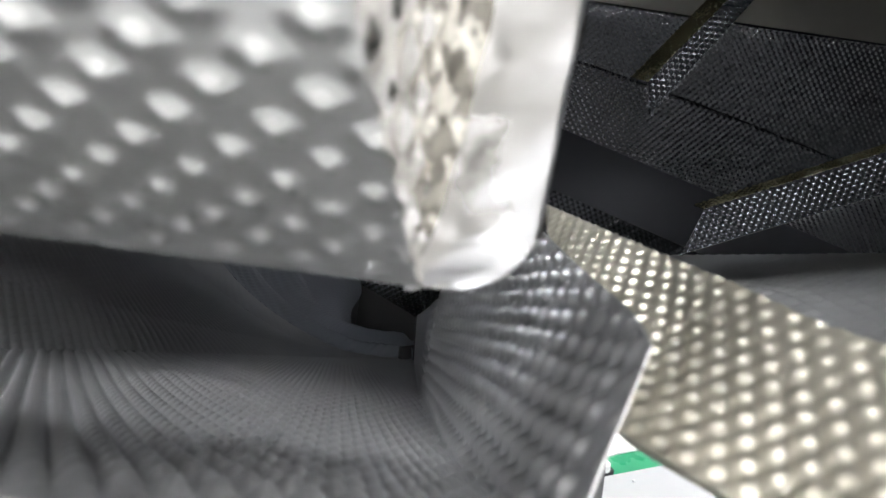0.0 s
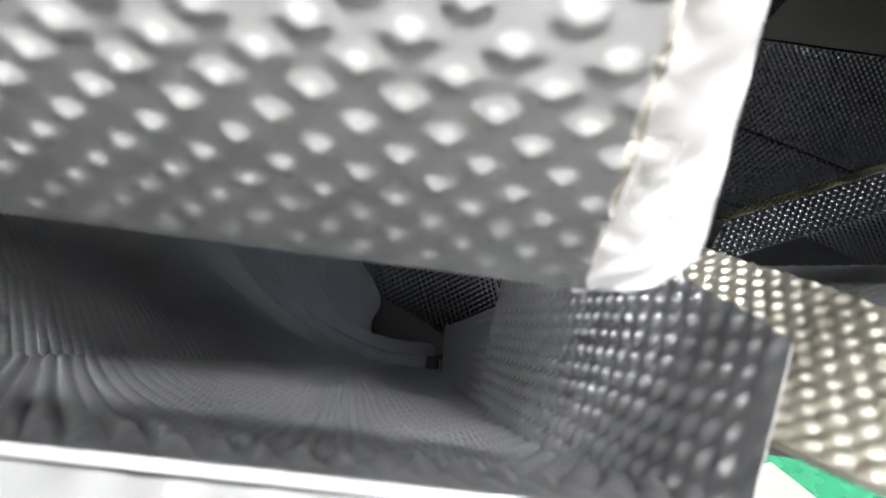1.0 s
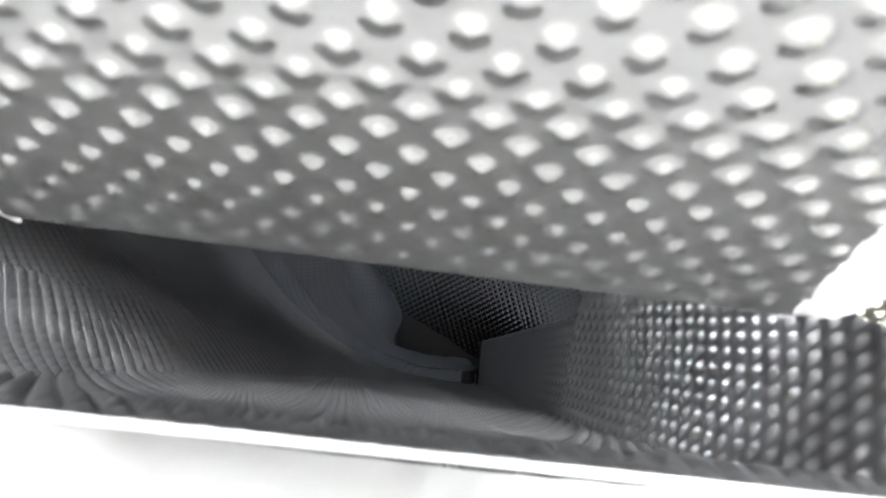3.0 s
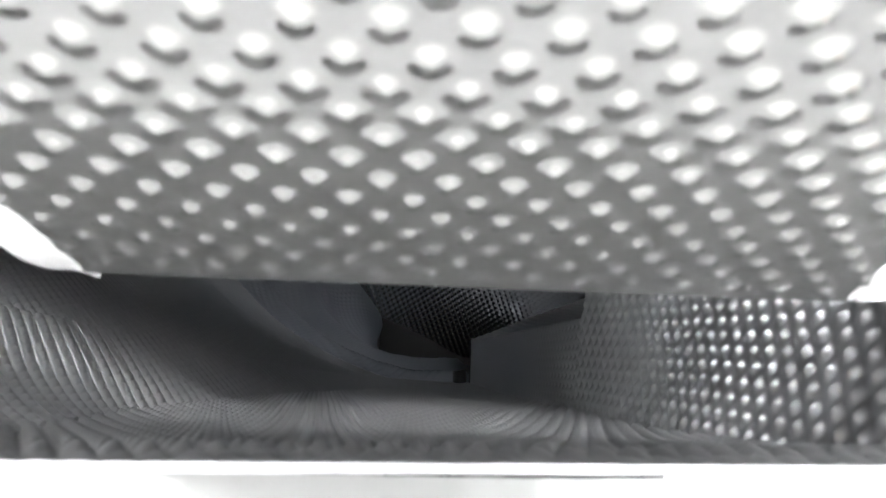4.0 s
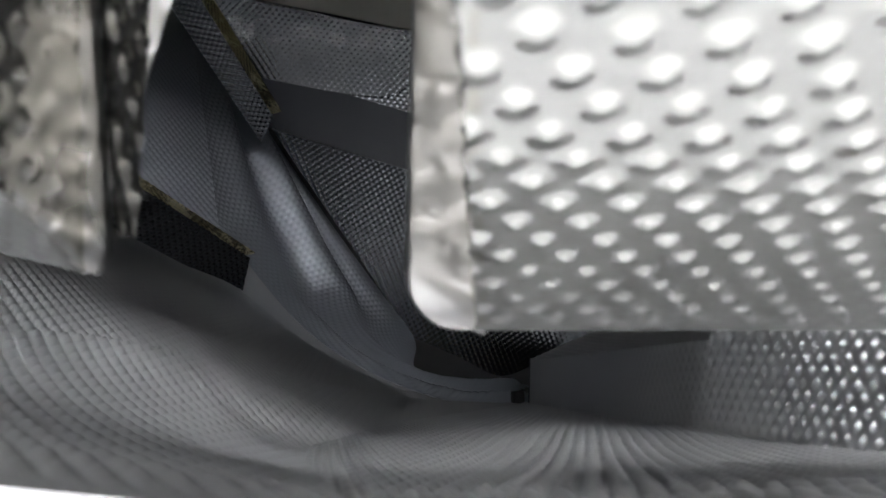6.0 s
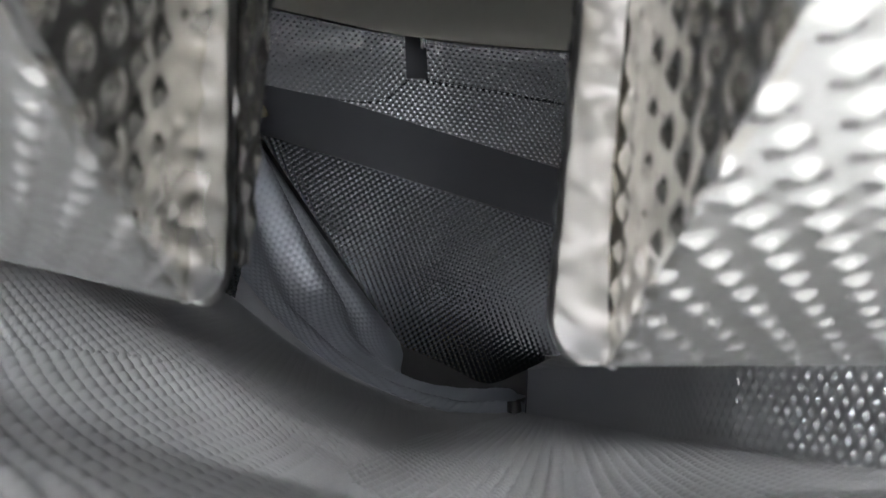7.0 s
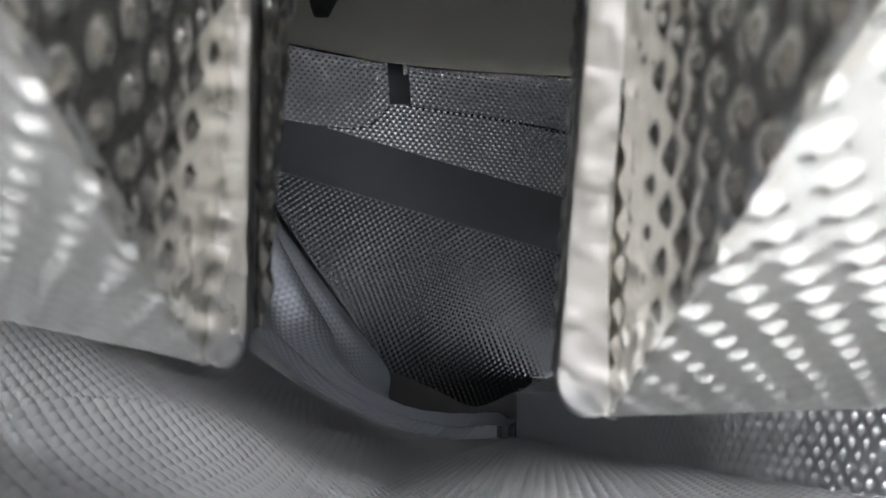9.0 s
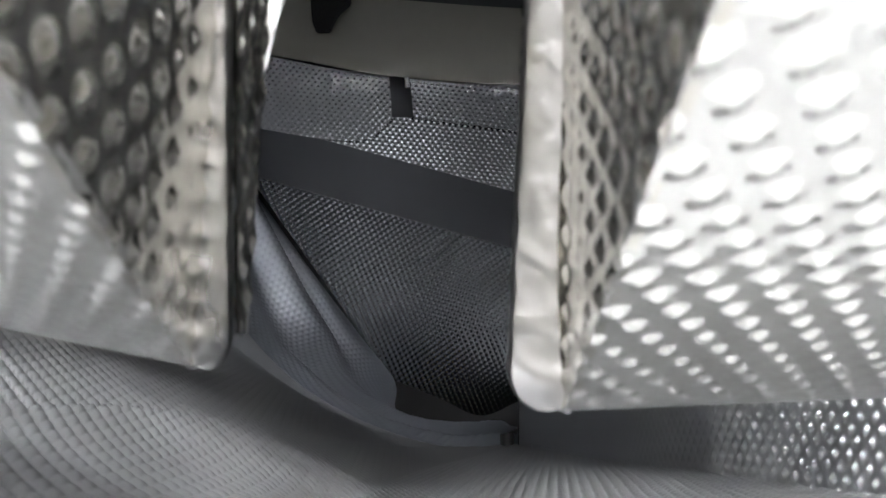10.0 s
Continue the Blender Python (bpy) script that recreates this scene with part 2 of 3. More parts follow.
C_3 = [(-0.60, 0.50, 0.20), (-0.3980, 0.7620, 0.0639), (-0.3204, 0.8566, 0.0218), (-0.2356, 0.8044, -0.0399), (-0.1540, 0.7832, -0.0855), (-0.0640, 0.7620, -0.1150), (0.0195, 0.7645, -0.1130)]
RIM = [(-0.0732, 1.3331, -0.0806), (-0.0780, 1.2400, -0.1210), (-0.0645, 1.1200, -0.1360), (-0.0448, 1.0200, -0.1367), (-0.0275, 0.9500, -0.1295), (0.0018, 0.8700, -0.1131), (0.0272, 0.7900, -0.0968)]
P_CH = 0.0095
P_PART = 0.0077
UPWARD = (-0.09, 0.2, 0.3)
NEAR_FADE = lambda p: np.clip((p[..., 1] - 0.084) / 0.012, 0, 1) * np.clip((0.60 - p[..., 1]) / 0.34, 0.1, 1)
sheet("floor_panel", BASE, FOLD_1, 0.00085, 0.0052, 0.0029, DARK_STEEL, funnel, axis=(-0.07, 0.985, -0.15), fade=NEAR_FADE, face=UPWARD, weave=0.6, ease=(1.4, 1.0))
sheet("side_panel", FOLD_1, FOLD_2, 0.00085, 0.0056, 0.0028, DARK_STEEL, funnel, axis=(-0.27, 0.95, 0.0), fade=NEAR_FADE, face=UPWARD, weave=0.14, ease=(1.4, 1.0))
sheet("side_panel", [(x + 0.004, y, z - 0.004) for x, y, z in FOLD_2], C_3, 0.0012, 0.0058, 0.0026, DARK_STEEL, funnel, axis=(-0.33, 0.93, 0.15), ease=(1.0, 1.5),
      fade=lambda p: np.clip((0.72 - p[..., 1]) / 0.3, 0.1, 1), face=UPWARD, weave=0.14)
sheet("partition_panel", BASE[:5], TOP, 0.0008, P_PART, 0.0018, DARK_STEEL, funnel, sharp=0.32, long=0.66, axis=(0, 1, -0.12), thick=0.00025,
      fade=lambda p: np.clip(np.arange(p.shape[0])[:, None] / 9, 0, 1))
sheet("partition_panel", BASE[4:], TAIL_TOP, 0.0010, P_PART, 0.0018, DARK_STEEL, funnel, sharp=0.32, long=0.66, axis=(0, 1, -0.12), thick=0.00025,
      fade=lambda p: np.clip((0.44 - p[..., 1]) / 0.10, 0, 1))
sheet("ridge_panel", [(0.0353, 0.15, -0.0146), (0.0345, 0.128, -0.0147), (0.0407, 0.11, -0.0162), (0.0458, 0.098, -0.0171), (0.0482, 0.088, -0.0172), (0.0500, 0.08, -0.016)],
      [(0.042, 0.26, 0.0293), (0.0528, 0.18, 0.0166), (0.056, 0.145, 0.0118), (0.0597, 0.118, 0.0071), (0.0615, 0.10, 0.005), (0.0615, 0.088, 0.0006)],
      0.0007, 0.0056, 0.0010, RIDGE_LIT_STEEL, funnel, axis=(0.3, -1, 0), rows=0.56)
sheet("outer_skirt", [(-0.34, 0.036, -0.04), (-0.2, 0.052, -0.058), (-0.145, 0.06, -0.062), (0.016, 0.06, -0.062)], [FOLD_B, RIM_M, FOLD_A, (-0.05, 0.0835, -0.0213), (0.018, 0.0825, -0.0186)], 0.0025, P_CH, 0.0006, SKIRT_STEEL, funnel)
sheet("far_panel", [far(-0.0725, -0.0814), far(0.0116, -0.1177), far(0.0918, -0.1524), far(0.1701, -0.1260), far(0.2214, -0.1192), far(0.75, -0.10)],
      [far(-0.3315, 0.2933), far(0.2163, 0.1413), far(0.6102, 0.0319), far(0.8566, -0.0363)], 0.0017, 0.0115, 0.0012, FAR_SHADE_STEEL, funnel, sharp=0.33, axis=(1, 0, -0.3))
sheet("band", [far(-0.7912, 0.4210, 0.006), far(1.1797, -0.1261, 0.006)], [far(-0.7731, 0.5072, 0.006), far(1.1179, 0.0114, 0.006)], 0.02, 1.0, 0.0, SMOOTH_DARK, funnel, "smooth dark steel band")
SEAM = [far(-0.4457, 0.3124), far(-0.1900, 0.3603), far(-0.0541, 0.4012), far(0.2100, 0.3717), far(0.5849, 0.3011), far(1.0377, 0.1885)]
sheet("far_panel", [far(-0.7733, 0.5073), far(1.1170, 0.0114)], SEAM, 0.0022, 0.0115, 0.0013, UPPER_LIT_STEEL, funnel, axis=(1, 0, -0.1))
sheet("upper_panel", [far(-0.7824, 0.4623, 0.01), far(-0.1897, 0.3558, 0.01), far(-0.0724, 0.3932, 0.01)], [far(-0.7505, 0.6136, 0.01), far(-0.2509, 0.4958, 0.01), far(-0.0778, 0.4768, 0.01)],
      0.0023, 0.0115, 0.0013, UPPER_LIT_STEEL, funnel, axis=(1, 0, -0.1))
sheet("upper_panel", [far(-0.0337, 0.3969, 0.01), far(0.2110, 0.3673, 0.01), far(0.5881, 0.2918, 0.01), far(1.0431, 0.1784, 0.01)], [far(-0.0396, 0.4719, 0.01), far(0.2079, 0.4646, 0.01), far(0.5373, 0.4594, 0.01), far(0.9157, 0.4610, 0.01)],
      0.0023, 0.0115, 0.0013, UPPER_LIT_STEEL, funnel, axis=(1, 0, -0.1))
# Dark sheet behind the far panels paints the shade in their slot.
sheet("slot_shade", [far(-0.8473, 0.4013, -0.03), far(1.1149, 0.1274, -0.03)], [far(-0.7899, 0.6594, -0.03), far(0.8727, 0.6602, -0.03)], 0.02, 1.0, 0.0, SMOOTH_DARK, funnel)
rounded_strip("slot_hook", [far(-0.0485, 0.4501, 0.02), far(-0.0406, 0.4501, 0.02), far(-0.0421, 0.4685, 0.02), far(-0.0498, 0.4685, 0.02)], 0.006, EDGE_STEEL, funnel, "bright slot hook")
sheet("drum_shell", [far(-0.8041, 0.5829, 0.02), far(-0.2507, 0.4957, 0.02), far(-0.0615, 0.4684, 0.02), far(0.2090, 0.4595, 0.02), far(0.8216, 0.4604, 0.02)],
      [far(-0.7953, 0.6207, 0.02), far(-0.2503, 0.6101, 0.02), far(-0.0714, 0.6080, 0.02), far(0.1840, 0.6009, 0.02), far(0.7632, 0.6002, 0.02)], 0.01, 1.0, 0.0, GREY_SHELL, funnel, "smooth grey steel shell")
FOLDS = lambda v: 0.020 * np.sin(2 * np.pi * (2.6 * v + 0.1)) * np.sin(np.pi * v)
sheet("petal_panel", [far(-0.4481, 0.4324, 0.004), far(-0.2638, 0.1773, 0.004), far(-0.1396, 0.0090, 0.004), RIM[0]] + RIM[1:], C_2, 0.0018, 0.0105, 0.0015, PETAL_SHEEN_STEEL, funnel,
      axis=(0.6, 0, -0.8), ripple=FOLDS)
sheet("petal_panel", C_2[2:], [(-0.4024, 0.8566, 0.0977)] + C_3[3:], 0.0026, 0.0125, 0.0006, DARK_STEEL, funnel)
sheet("petal_panel", [(-0.3621, 1.0229, 0.0939), (-0.4324, 1.1614, 0.3649), (-0.5030, 1.2640, 0.5866)], [(-0.6672, 0.7620, 0.1052), (-0.6955, 0.8289, 0.3724), (-0.7524, 0.8843, 0.6254)], 0.0018, 0.0105, 0.0018, PETAL_SHEEN_STEEL, funnel,
      axis=(1, 0.4, 0))
# Sheet added behind the partition to stop light leaking past the outlet.
sheet("leak_screen", [BASE[-1], (0.20, 1.30, -0.22)], [TAIL_TOP[-1], (0.20, 1.30, -0.1000)], 0.01, 1.0, 0.0, SMOOTH_DARK, funnel)
sheet("side_panel", [(0.066, 0.105, -0.02), (0.055, 0.2, -0.006), (0.036, 0.3, -0.012), (0.0191, 0.7489, -0.0637)], [(0.45, 0.14, 0.02), (0.48, 0.35, 0.085), (0.4721, 0.6310, 0.0627), (0.3471, 0.9674, 0.0352)], 0.0026, 0.0078, 0.0017, DARK_STEEL, funnel,
      axis=(0.1, 0.95, -0.05), face=(0.2, 0.3, 0.6), rows=1.12)
sheet("petal_panel", [(0.0191, 0.7489, -0.0637), (0.2282, 1.3200, -0.1096)], [(0.3471, 0.9674, 0.0352), (0.8670, 1.3225, 0.0047)], 0.0026, 0.0125, 0.0012, DARK_STEEL, funnel, face=(0.2, 0.3, 0.6))
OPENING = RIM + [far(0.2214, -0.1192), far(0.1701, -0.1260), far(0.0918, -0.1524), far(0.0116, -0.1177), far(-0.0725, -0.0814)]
sheet("throat", OPENING, [(x, y + 0.03, z - 0.18) for x, y, z in OPENING], 0.01, 1.0, 0.0, THROAT_SHADE, funnel, face=(0.02, 1.05, -0.15))
sheet("throat_floor", [(-0.2, 0.74, -0.32), (0.3, 0.74, -0.32)], [(-0.2, 1.45, -0.30), (0.3, 1.45, -0.30)], 0.03, 1.0, 0.0, THROAT_SHADE, funnel, face=UPWARD)


def flange(a, b, c, d, n):
    """The folded rim of a chute: a shade-dark dimpled cheek a-b-c-d and a lip coloured as warmly lit on its upper edge
    d-c.
    """
    cheek = sheet("flange", [a, b], [d, c], 0.0016, 0.0095, 0.0018, FAR_SHADE_STEEL, funnel, thick=0.003)
    lift = Vector(n)
    up = [Vector(d), Vector(c) + 0.02 * (Vector(d) - Vector(c))]
    sheet("lip", [tuple(v) for v in up], [tuple(v + lift) for v in up], 0.0016, 0.0095, 0.0010, WARM_LIT_STEEL, cheek, "steel lip with warm light put into its colour", face=(-0.09, 0.1, 0.6), thick=0.002)


flange((-0.4884, 0.5641, 0.1315), (-0.2958, 0.8289, 0.0027), (-0.2874, 0.8289, 0.0444), (-0.4738, 0.5641, 0.1816), (0.006, 0.03, 0.004))
flange((-0.4739, 1.0783, 0.4599), (-0.3323, 1.1891, 0.2464), (-0.3133, 1.1891, 0.2888), (-0.4214, 1.0783, 0.4601), (0.012, 0.03, 0.012))
flange((0.3539, 0.9536, 0.0376), (0.6192, 0.8843, 0.1649), (0.6220, 0.8843, 0.2201), (0.3775, 0.9536, 0.1009), (-0.004, 0.03, 0.006))
flange((0.2885, 0.9536, 0.2121), (0.4330, 0.9536, 0.4185), (0.4050, 0.9536, 0.4198), (0.2808, 0.9536, 0.2551), (-0.014, 0.03, 0.010))

# ---- plain panels added round the funnel to block light, with the bracket ----
body = thing("light_screens", "dark panels added round the funnel to keep light out", "machine body")
box("lid_screen", (-1.0, LID, 0.72), (1.2, 1.6, 0.75), SCREEN_DARK, body)
box("shroud_screen", (-1.0, 0.15, 0.17), (1.2, 0.17, 0.75), SCREEN_DARK, body)
box("shroud_screen", (-1.0, 0.13, -0.3), (-0.36, 0.15, 0.75), SCREEN_DARK, body)
box("shroud_screen", (0.22, 0.13, -0.1), (1.2, 0.15, 0.75), SCREEN_DARK, body)
box("side_screen", (-1.03, 0.13, -0.5), (-1.0, 1.6, 0.75), SCREEN_DARK, body)
box("side_screen", (1.2, 0.13, -0.5), (1.23, 1.6, 0.75), SCREEN_DARK, body)
box("back_screen", (-1.0, 1.57, -0.33), (1.2, 1.6, 0.75), SCREEN_DARK, body)
box("deck_screen", (0.47, 0.15, 0.0), (1.2, 1.57, 0.02), SCREEN_DARK, body)
box("base_screen", (-1.0, 0.16, -0.36), (0.2, 1.6, -0.33), SCREEN_DARK, body)
box("front_screen", (-1.0, 0.14, -0.36), (0.2, 0.16, -0.12), SCREEN_DARK, body)
box("inner_screen", (0.2, 0.72, -0.36), (0.22, 1.57, -0.10), SCREEN_DARK, body)
rounded_strip("bracket", [(-0.1485, 1.1800, 0.5904), (-0.1468, 1.1800, 0.5655), (-0.1678, 1.1800, 0.5447), (-0.1822, 1.1800, 0.5145), (-0.2056, 1.1800, 0.5137), (-0.2131, 1.1800, 0.5331), (-0.2167, 1.1800, 0.5874), (-0.2167, 1.1800, 0.7190), (-0.1485, 1.1800, 0.7190)], 0.012, BLACK, body, "dark hanging bracket", bevel=0.002)
stand = thing("machine_stand", "plain grey steel stand under the weigher", "stand", at=Matrix.Identity(4))
for x in (-0.9, 1.1):
    box("leg", (x - 0.04, 0.95, 0.0), (x + 0.04, 1.03, 0.95), GREY_SHELL, stand, bevel=0.004)

# ---- hoppers ----
HALF = 0.0645
PITCH = 0.0085
SKEW = 0.165


def weigh_hopper(at, label, skew=SKEW):
    """A hopper with its origin at the middle of the front panel's lower edge; y runs inwards."""
    hop = thing("weigh_hopper", label, "hopper", "hoppers in the ring", at)
    face = (0, -0.2, -0.05)
    top = (-0.118, 0.0530)
    dx = -skew * 0.118
    sheet("front_panel", [(-HALF, 0, 0), (HALF, 0, 0)], [(-HALF + dx, *top), (HALF + dx, *top)], 0.00052, PITCH, D_AMP, BRIGHT_STEEL, hop, face=face, sharp=0.188, rows=0.56,
          fade=lambda p: np.clip(p[..., 2] / 0.0016, 0, 1))
    sheet("upper_panel", [(-HALF + dx, *top), (HALF + dx, *top)], [(-HALF + dx, -0.118, 0.16), (HALF + dx, -0.118, 0.16)], 0.0016, 0.008, 0.0009, BRIGHT_STEEL, hop, face=face)
    for s in (-1, 1):
        x = s * HALF
        back = x + s * 0.0055
        sheet("side_panel", [(x, 0.0, 0.0), (x + dx, *top)], [(back, -0.002, 0.16), (x + dx, -0.118, 0.16)], 0.0010, PITCH, 0.9 * D_AMP, SIDE_REFLECT_STEEL, hop, face=(s, -0.3, 0), sharp=0.19, rows=0.635)
    hang_gate(hop)
    return hop


GATE_TOP = 0.15


def patch(name, p, mat, parent, label="", thick=0.0008):
    """A thin sheet over a grid of points, with a back."""
    n, m = p.shape[:2]
    d = np.cross(np.gradient(p, axis=0), np.gradient(p, axis=1))
    d /= np.linalg.norm(d, axis=2, keepdims=True) + 1e-12
    verts = np.vstack([p.reshape(-1, 3), (p - d * thick).reshape(-1, 3)])
    i, j = np.meshgrid(np.arange(n - 1), np.arange(m - 1), indexing="ij")
    q = (i * m + j).ravel()
    f = np.stack([q, q + m, q + m + 1, q + 1], 1)
    f = np.vstack([f, f[:, ::-1] + n * m])
    return link_mesh(name, verts, f.tolist(), mat, parent, label)


def hang_gate(hop):
    """The discharge gate: an inclined rear leaf with two dimpled cheeks and two inward-turned lips, hung from its upper axle."""
    outer = HALF + 0.0128
    lean = 0.34
    u, v = np.meshgrid(np.linspace(-1, 1, 90), np.linspace(0, 1, 90), indexing="ij")
    z = 0.004 + 0.146 * v
    y = 0.002 + 0.24 * z
    x = u * (outer - 0.014 - 0.24 * (y + 0.002))
    bump = dimples(x, z, 0.008, 0.62, 0.27) * 0.0007
    leaf = patch("gate", np.stack([x, y + bump, z - GATE_TOP], 2), GATE_STEEL, hop)
    leaf.matrix_basis = pose(0, 0, GATE_TOP)
    for s in (-1, 1):
        z = 0.15 * np.linspace(0, 1, 60)[:, None] ** 1.5
        t = np.linspace(0, 1, 10)[None]
        foot = np.sqrt(np.clip(1 - (1 - np.clip(z / 0.010, 0, 1)) ** 2, 0, 1))
        wide = 0.0072 + 0.0060 * np.exp(-z / 0.018)
        edge = outer - (1 - foot) * 0.010
        w = np.maximum(0.0006, wide - (1 - foot) * 0.009)
        xx = edge - t * w
        yy = -0.0065 - lean * z + t * w * 0.62 + (1 - foot) * 0.006
        yy = yy + 0.0005 * np.sin(z * 620 + 2 * t) * np.sin(np.pi * t)
        patch("lip", np.stack([s * xx, yy, z + 0 * xx - GATE_TOP], 2), EDGE_STEEL, leaf, "bare bright steel lip", 0.0012 * -s)
        zw = np.linspace(0.001, 0.15, 160)[:, None]
        tw = np.linspace(0, 1, 20)[None]
        x0 = outer - 0.0066
        xw = x0 + tw * (HALF - 0.001 - x0) - s * 0.165 * lean * zw * tw
        yw = -0.002 - lean * zw + 0.004 * tw + 0.0006 * dimples(s * xw, zw + 0 * xw, PITCH, 0.6, 0.2) * np.sin(np.pi * tw)
        patch("web", np.stack([s * xw, yw, zw + 0 * xw - GATE_TOP], 2), SIDE_REFLECT_STEEL, leaf, "", 0.0008 * -s)
        zz = np.linspace(0.008, 0.15, 150)[:, None]
        back = 0.004 + 0.22 * zz
        yc = -0.0055 - lean * zz + np.linspace(0, 1, 42)[None] * back
        xc = outer - 0.0008 - 0.24 * (yc + 0.0055 + lean * zz)
        bump = dimples(yc, zz + 0 * yc, 0.008, 0.62, 0.27) * 0.0009
        patch("cheek", np.stack([s * (xc + bump), yc, zz + 0 * yc - GATE_TOP], 2), SIDE_REFLECT_STEEL, leaf, "", 0.0008)
    return leaf


AT_A = TILT @ Matrix.Translation((-0.0648, 0.1024, 0.0054))
hop_a = weigh_hopper(AT_A, "dimpled polished steel weigh hopper with its gate closed")
UP = Vector((0, -math.sin(radians(6)), math.cos(radians(6))))


def ring_place(turn, lean, corner, local):
    """A hopper turned about the world's upright, leaning, with its local point at corner (machine frame)."""
    r = Matrix.Rotation(radians(turn), 4, UP) @ Matrix.Rotation(radians(lean), 4, "Y")
    return TILT @ Matrix.Translation(Vector(corner) - r @ Vector(local)) @ r


hop_b = weigh_hopper(ring_place(-22.5, 8, (-0.1884, 0.100, 0.0168), (HALF + 0.0123, -0.0065, 0.004)), "dimpled polished steel weigh hopper whose gate swings open", -0.325)
hop_c = copy_thing(hop_a, ring_place(24, 0, (0.088, 0.12, 0.0178), (-HALF - 0.0125, -0.006, 0.006)))

# ---- seen below, beside the funnel ----
crate = thing("equipment_box", "pale grey sheet steel equipment box on the floor", "box", at=pose(0.70, 1.985, 0.004, 0, 0, 24))
box("body", (-0.12, -0.45, 0.0), (0.355, 0.0, 0.155), PALE_SHELL, crate, bevel=0.004)
lever = box("latch", (0.015, 0.004, 0.06), (0.085, 0.06, 0.165), BLACK, crate, "black rubber latch", bevel=0.004)
bm = bmesh.new()
bmesh.ops.create_cone(bm, cap_ends=True, segments=24, radius1=0.028, radius2=0.024, depth=0.02, matrix=Matrix.Translation((0.05, 0.03, 0.172)))
part("button", bm, WHITE_WALL, lever, "round white button")
bm = bmesh.new()
bmesh.ops.create_cone(bm, cap_ends=True, segments=12, radius1=0.006, radius2=0.005, depth=0.006, matrix=Matrix.Translation((0.12, -0.05, 0.158)))
part("bolt", bm, EDGE_STEEL, crate, "bright bolt head")
second = thing("equipment_box", "dark grey steel equipment box on the floor", "box", at=pose(1.09, 2.15, 0.004, 0, 0, 24))
box("body", (0.0, -0.4, 0.0), (0.30, 0.0, 0.155), GREY_SHELL, second, bevel=0.006)
board = thing("white_board", "white board lying on the green floor", "board", at=pose(0.79, 2.30, 0.004, 0, 0, 25))
box("panel", (0.0, 0.0, 0.0), (0.46, 0.9, 0.012), WHITE_WALL, board, bevel=0.003)


# ---- the outlet's flap and the sliding chips ----
flap = thing("outlet_flap", "smooth grey steel flap in the funnel outlet", "flap")
bm = bmesh.new()
bmesh.ops.create_cone(bm, cap_ends=True, segments=40, radius1=0.075, radius2=0.075, depth=0.003)
for v in bm.verts:
    v.co = Vector((v.co.x * 0.95, v.co.y * 1.6 - 0.11, v.co.z + 0.9 * v.co.x ** 2))
part("leaf", bm, GREY_SHELL, flap)


def chip(label):
    """A curved fried chip: a bent oval wafer with a wavy rim."""
    bm = bmesh.new()
    rings, around = 6, 22
    rows = []
    for side in (1, -1):
        for r in range(rings + 1):
            row = []
            for a in range(around):
                f, w = r / rings, 2 * math.pi * a / around
                rim = 1 + 0.06 * math.sin(3 * w + 1) + 0.04 * math.sin(5 * w)
                x, y = 0.022 * f * rim * math.cos(w), 0.0150 * f * rim * math.sin(w)
                z = 12 * x * x - 8 * y * y + 0.0006 * math.sin(700 * x + 2) + side * 0.0007 * (1 - f ** 6)
                row.append(bm.verts.new((x, y, z)))
            rows.append(row)
    for s in (0, rings + 1):
        for r in range(rings):
            for a in range(around):
                q = (rows[s + r][a], rows[s + r + 1][a], rows[s + r + 1][(a + 1) % around], rows[s + r][(a + 1) % around])
                bm.faces.new(q if s == 0 else q[::-1])
    bmesh.ops.remove_doubles(bm, verts=bm.verts, dist=0.00002)
    bmesh.ops.recalc_face_normals(bm, faces=bm.faces)
    me = bpy.data.meshes.new("fried_chip")
    bm.to_mesh(me)
    bm.free()
    me.shade_smooth()
    me.materials.append(CHIP)
    return tagged(new("fried_chip", me), label, "chip", "sliding chips")


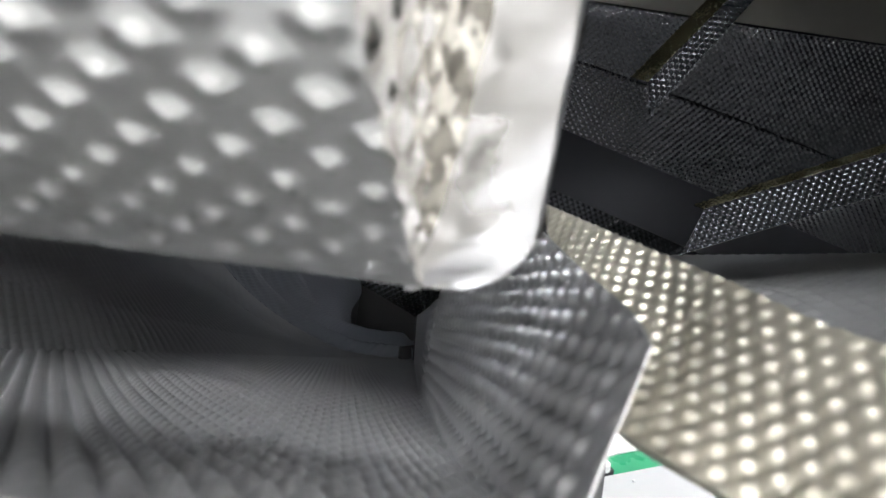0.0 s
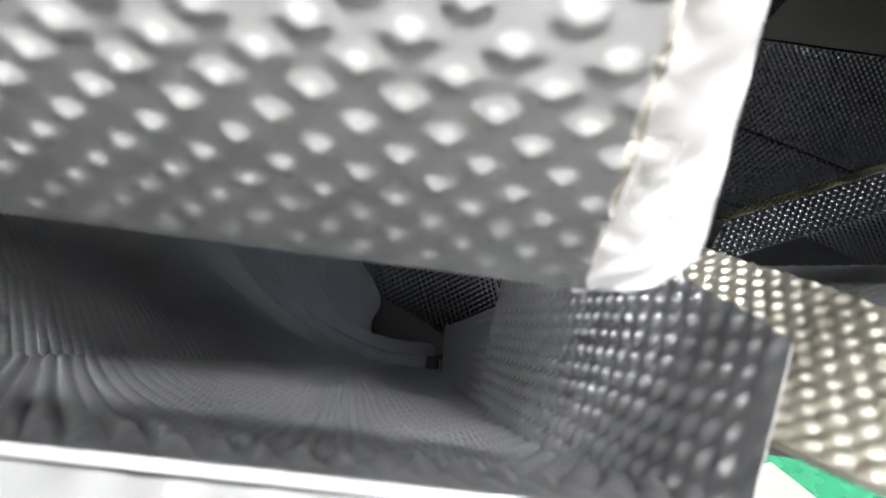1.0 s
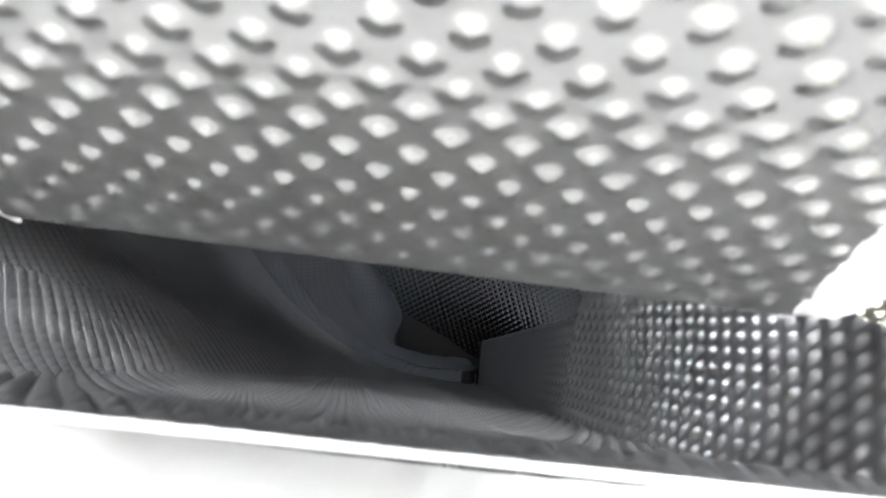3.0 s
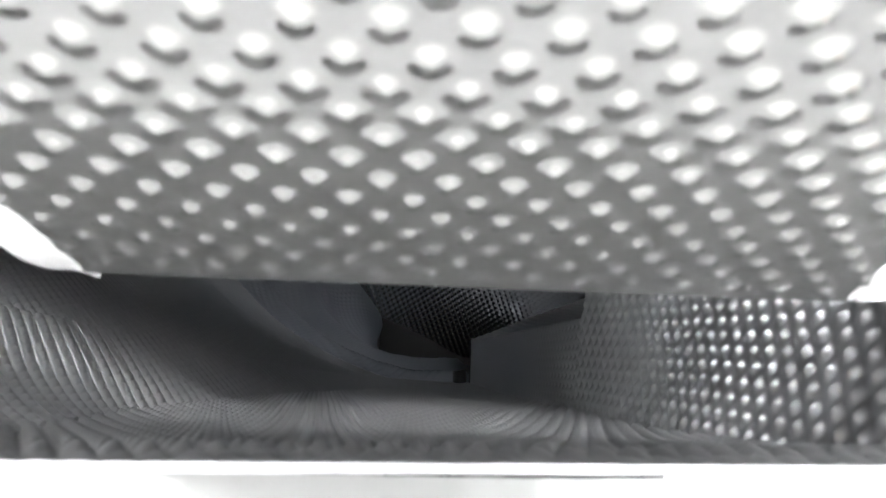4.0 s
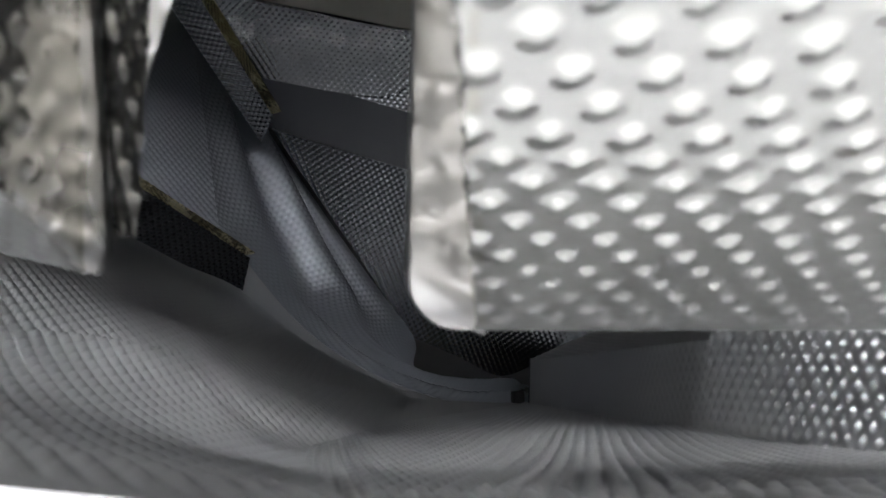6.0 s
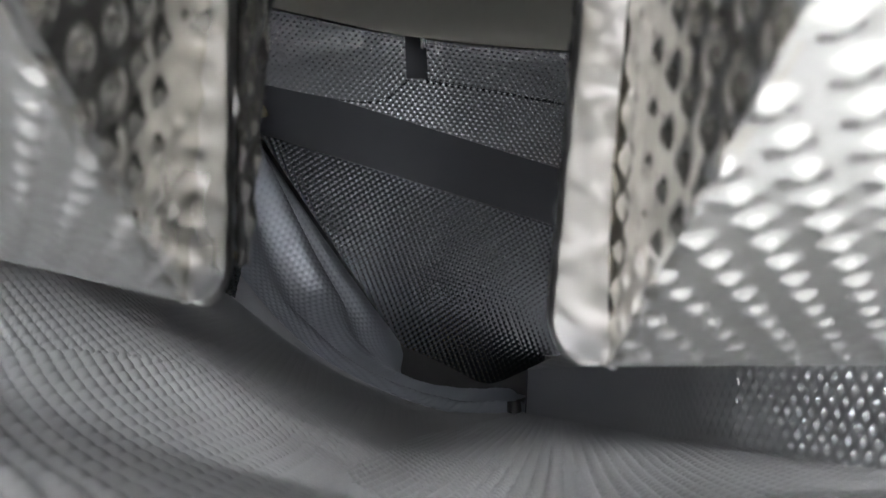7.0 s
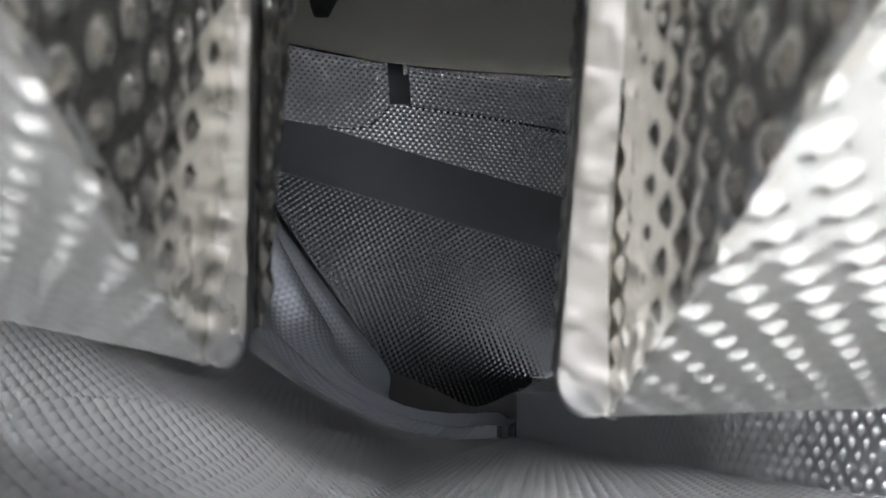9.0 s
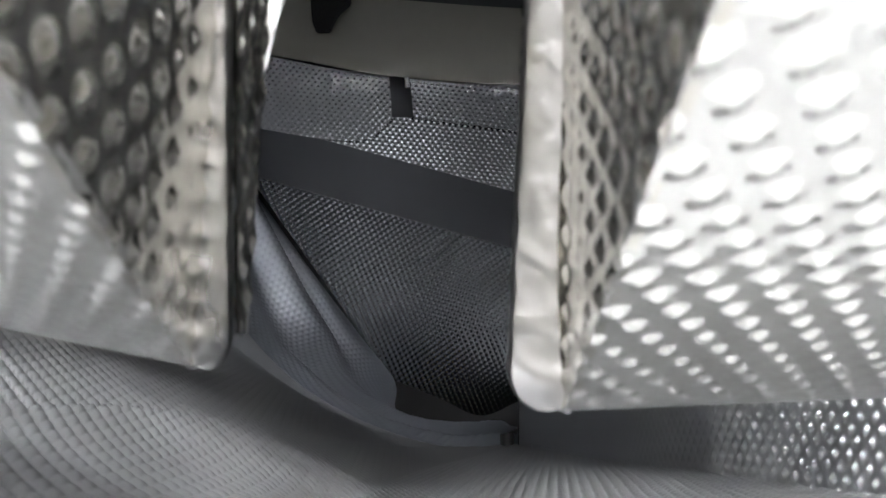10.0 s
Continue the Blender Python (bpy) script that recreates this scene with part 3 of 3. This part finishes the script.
SLIDES = [
    ((8.3, -0.2185, 0.2001, -0.0149), (8.4, -0.1870, 0.3152, -0.0326), (8.5, -0.1270, 0.6011, -0.0726), (8.6, -0.0564, 0.9340, -0.1140), (8.7, 0.0249, 1.1337, -0.1578)),
    ((8.3, -0.2446, 0.2055, -0.0054), (8.4, -0.2256, 0.3047, -0.0203), (8.5, -0.1994, 0.4200, -0.0339), (8.6, -0.1625, 0.6310, -0.0638), (8.7, -0.1098, 0.8756, -0.1036), (8.8, -0.0327, 1.0921, -0.1520)),
    ((8.3, -0.2591, 0.1841, 0.0006), (8.4, -0.2421, 0.2943, -0.0136), (8.5, -0.2334, 0.3627, -0.0170), (8.6, -0.2060, 0.4959, -0.0316), (8.7, -0.1205, 0.8843, -0.0980), (8.8, -0.0268, 1.1199, -0.1583)),
    ((8.4, -0.2982, 0.2000, 0.0114), (8.5, -0.2638, 0.3300, -0.0029), (8.6, -0.2166, 0.4395, -0.0254), (8.7, -0.1731, 0.5968, -0.0540), (8.8, -0.0672, 0.9674, -0.1177), (8.9, 0.0136, 1.1614, -0.1701)),
    ((4.3, -0.1670, 0.3099, -0.0367), (4.4, -0.1225, 0.4361, -0.0574), (4.5, -0.0684, 0.6317, -0.0852), (4.6, -0.0291, 0.8150, -0.1130), (4.7, 0.0234, 1.0921, -0.1584)),
    ((4.3, -0.2217, 0.3390, -0.0207), (4.4, -0.1711, 0.4642, -0.0475), (4.5, -0.1154, 0.8150, -0.0963), (4.6, -0.0592, 0.9224, -0.1193), (4.7, 0.0007, 1.0921, -0.1586)),
    ((4.3, -0.2734, 0.2400, 0.0068), (4.4, -0.2317, 0.3607, -0.0154), (4.5, -0.1810, 0.5098, -0.0427), (4.6, -0.0952, 0.8679, -0.1083), (4.7, -0.0507, 0.9259, -0.1186), (4.8, 0.0241, 1.1337, -0.1710)),
    ((4.3, -0.3035, 0.2200, 0.0178), (4.4, -0.2533, 0.3424, -0.0039), (4.5, -0.2171, 0.5317, -0.0242), (4.6, -0.1292, 0.8704, -0.0972), (4.7, -0.0592, 0.9202, -0.1195), (4.8, 0.0125, 1.1199, -0.1707)),
    ((0.5, -0.2605, 0.8044, 0.0012), (0.6, -0.1983, 0.9536, -0.0396), (0.68, -0.1198, 1.1891, -0.0867), (0.76, -0.0494, 1.1614, -0.1478)),
    ((0.5, -0.2711, 0.7832, 0.0082), (0.6, -0.2189, 0.9259, -0.0283), (0.68, -0.1501, 1.1199, -0.0612), (0.76, -0.0657, 1.1476, -0.1294)),
]


def motions():
    """The hopper's gate, the outlet's flap and the chips."""
    gate = [c for c in hop_b.children if c.name.startswith("gate")][0]
    swing = ((0.0, 0), (3.8, 0), (3.9, 16), (4.0, 42), (4.15, 42), (4.25, 18), (4.35, 0), (8.1, 0), (8.2, 15), (8.3, 44), (8.4, 34), (8.5, 10), (8.6, 0), (10.0, 0))
    walk(gate, [(t, pose(0, 0, GATE_TOP, a)) for t, a in swing])
    seat = TILT @ Matrix.Translation((0.03, 1.24, -0.14))
    tip = ((0.0, -75), (3.95, -75), (4.1, -8), (4.3, -8), (4.42, -75), (6.08, -75), (6.18, -8), (6.5, -8), (6.65, -75), (8.12, -75), (8.22, -8), (8.42, -8), (8.55, -75), (10.0, -75))
    walk(flap, [(t, seat @ (pose(0, 0, -0.075, 20) if a < -70 else pose(0, 0, 0, 3))) for t, a in tip])
    rnd = random.Random(4)
    for k, stops in enumerate(SLIDES):
        ob = chip("curved yellow fried chip sliding down the steel funnel")
        wait = hop_b.matrix_basis @ Vector((-0.03 + 0.012 * (k % 5), -0.035 + 0.010 * (k % 3), 0.085 + 0.010 * (k % 4)))
        wait = TILT.inverted() @ wait
        turn = Vector((rnd.uniform(-15, 15), rnd.uniform(-20, 20), rnd.uniform(0, 180)))
        rows = [(0.0, wait, turn.copy())]
        first = stops[0][0]
        if first > 1:
            rows.append((first - 0.28, wait, turn.copy()))
            rows.append((first - 0.12, (0.6 * wait + 0.4 * Vector((-0.30, 0.17, 0.03))), turn.copy()))
        else:
            rows = [(0.0, Vector((-0.34, 0.62, 0.05 + 0.004 * k)), turn.copy())]
        for t, x, y, z in stops:
            turn = turn + Vector((rnd.uniform(-9, 9), rnd.uniform(-9, 9), rnd.uniform(10, 50)))
            rows.append((t, Vector((x, y - 0.022, z + 0.005)), turn.copy()))
        t, x, y, z = stops[-1]
        turn = turn + Vector((30, 20, 30))
        rows.append((t + 0.12, Vector((0.02 + 0.006 * (k % 4), 1.0 - 0.01 * (k % 5), -0.27 + 0.004 * (k % 3))), turn.copy()))
        rows.append((10.0, Vector((0.02 + 0.006 * (k % 4), 1.0 - 0.01 * (k % 5), -0.27 + 0.004 * (k % 3))), turn.copy()))
        walk(ob, [(t, TILT @ pose(*p, *r)) for t, p, r in rows])


motions()
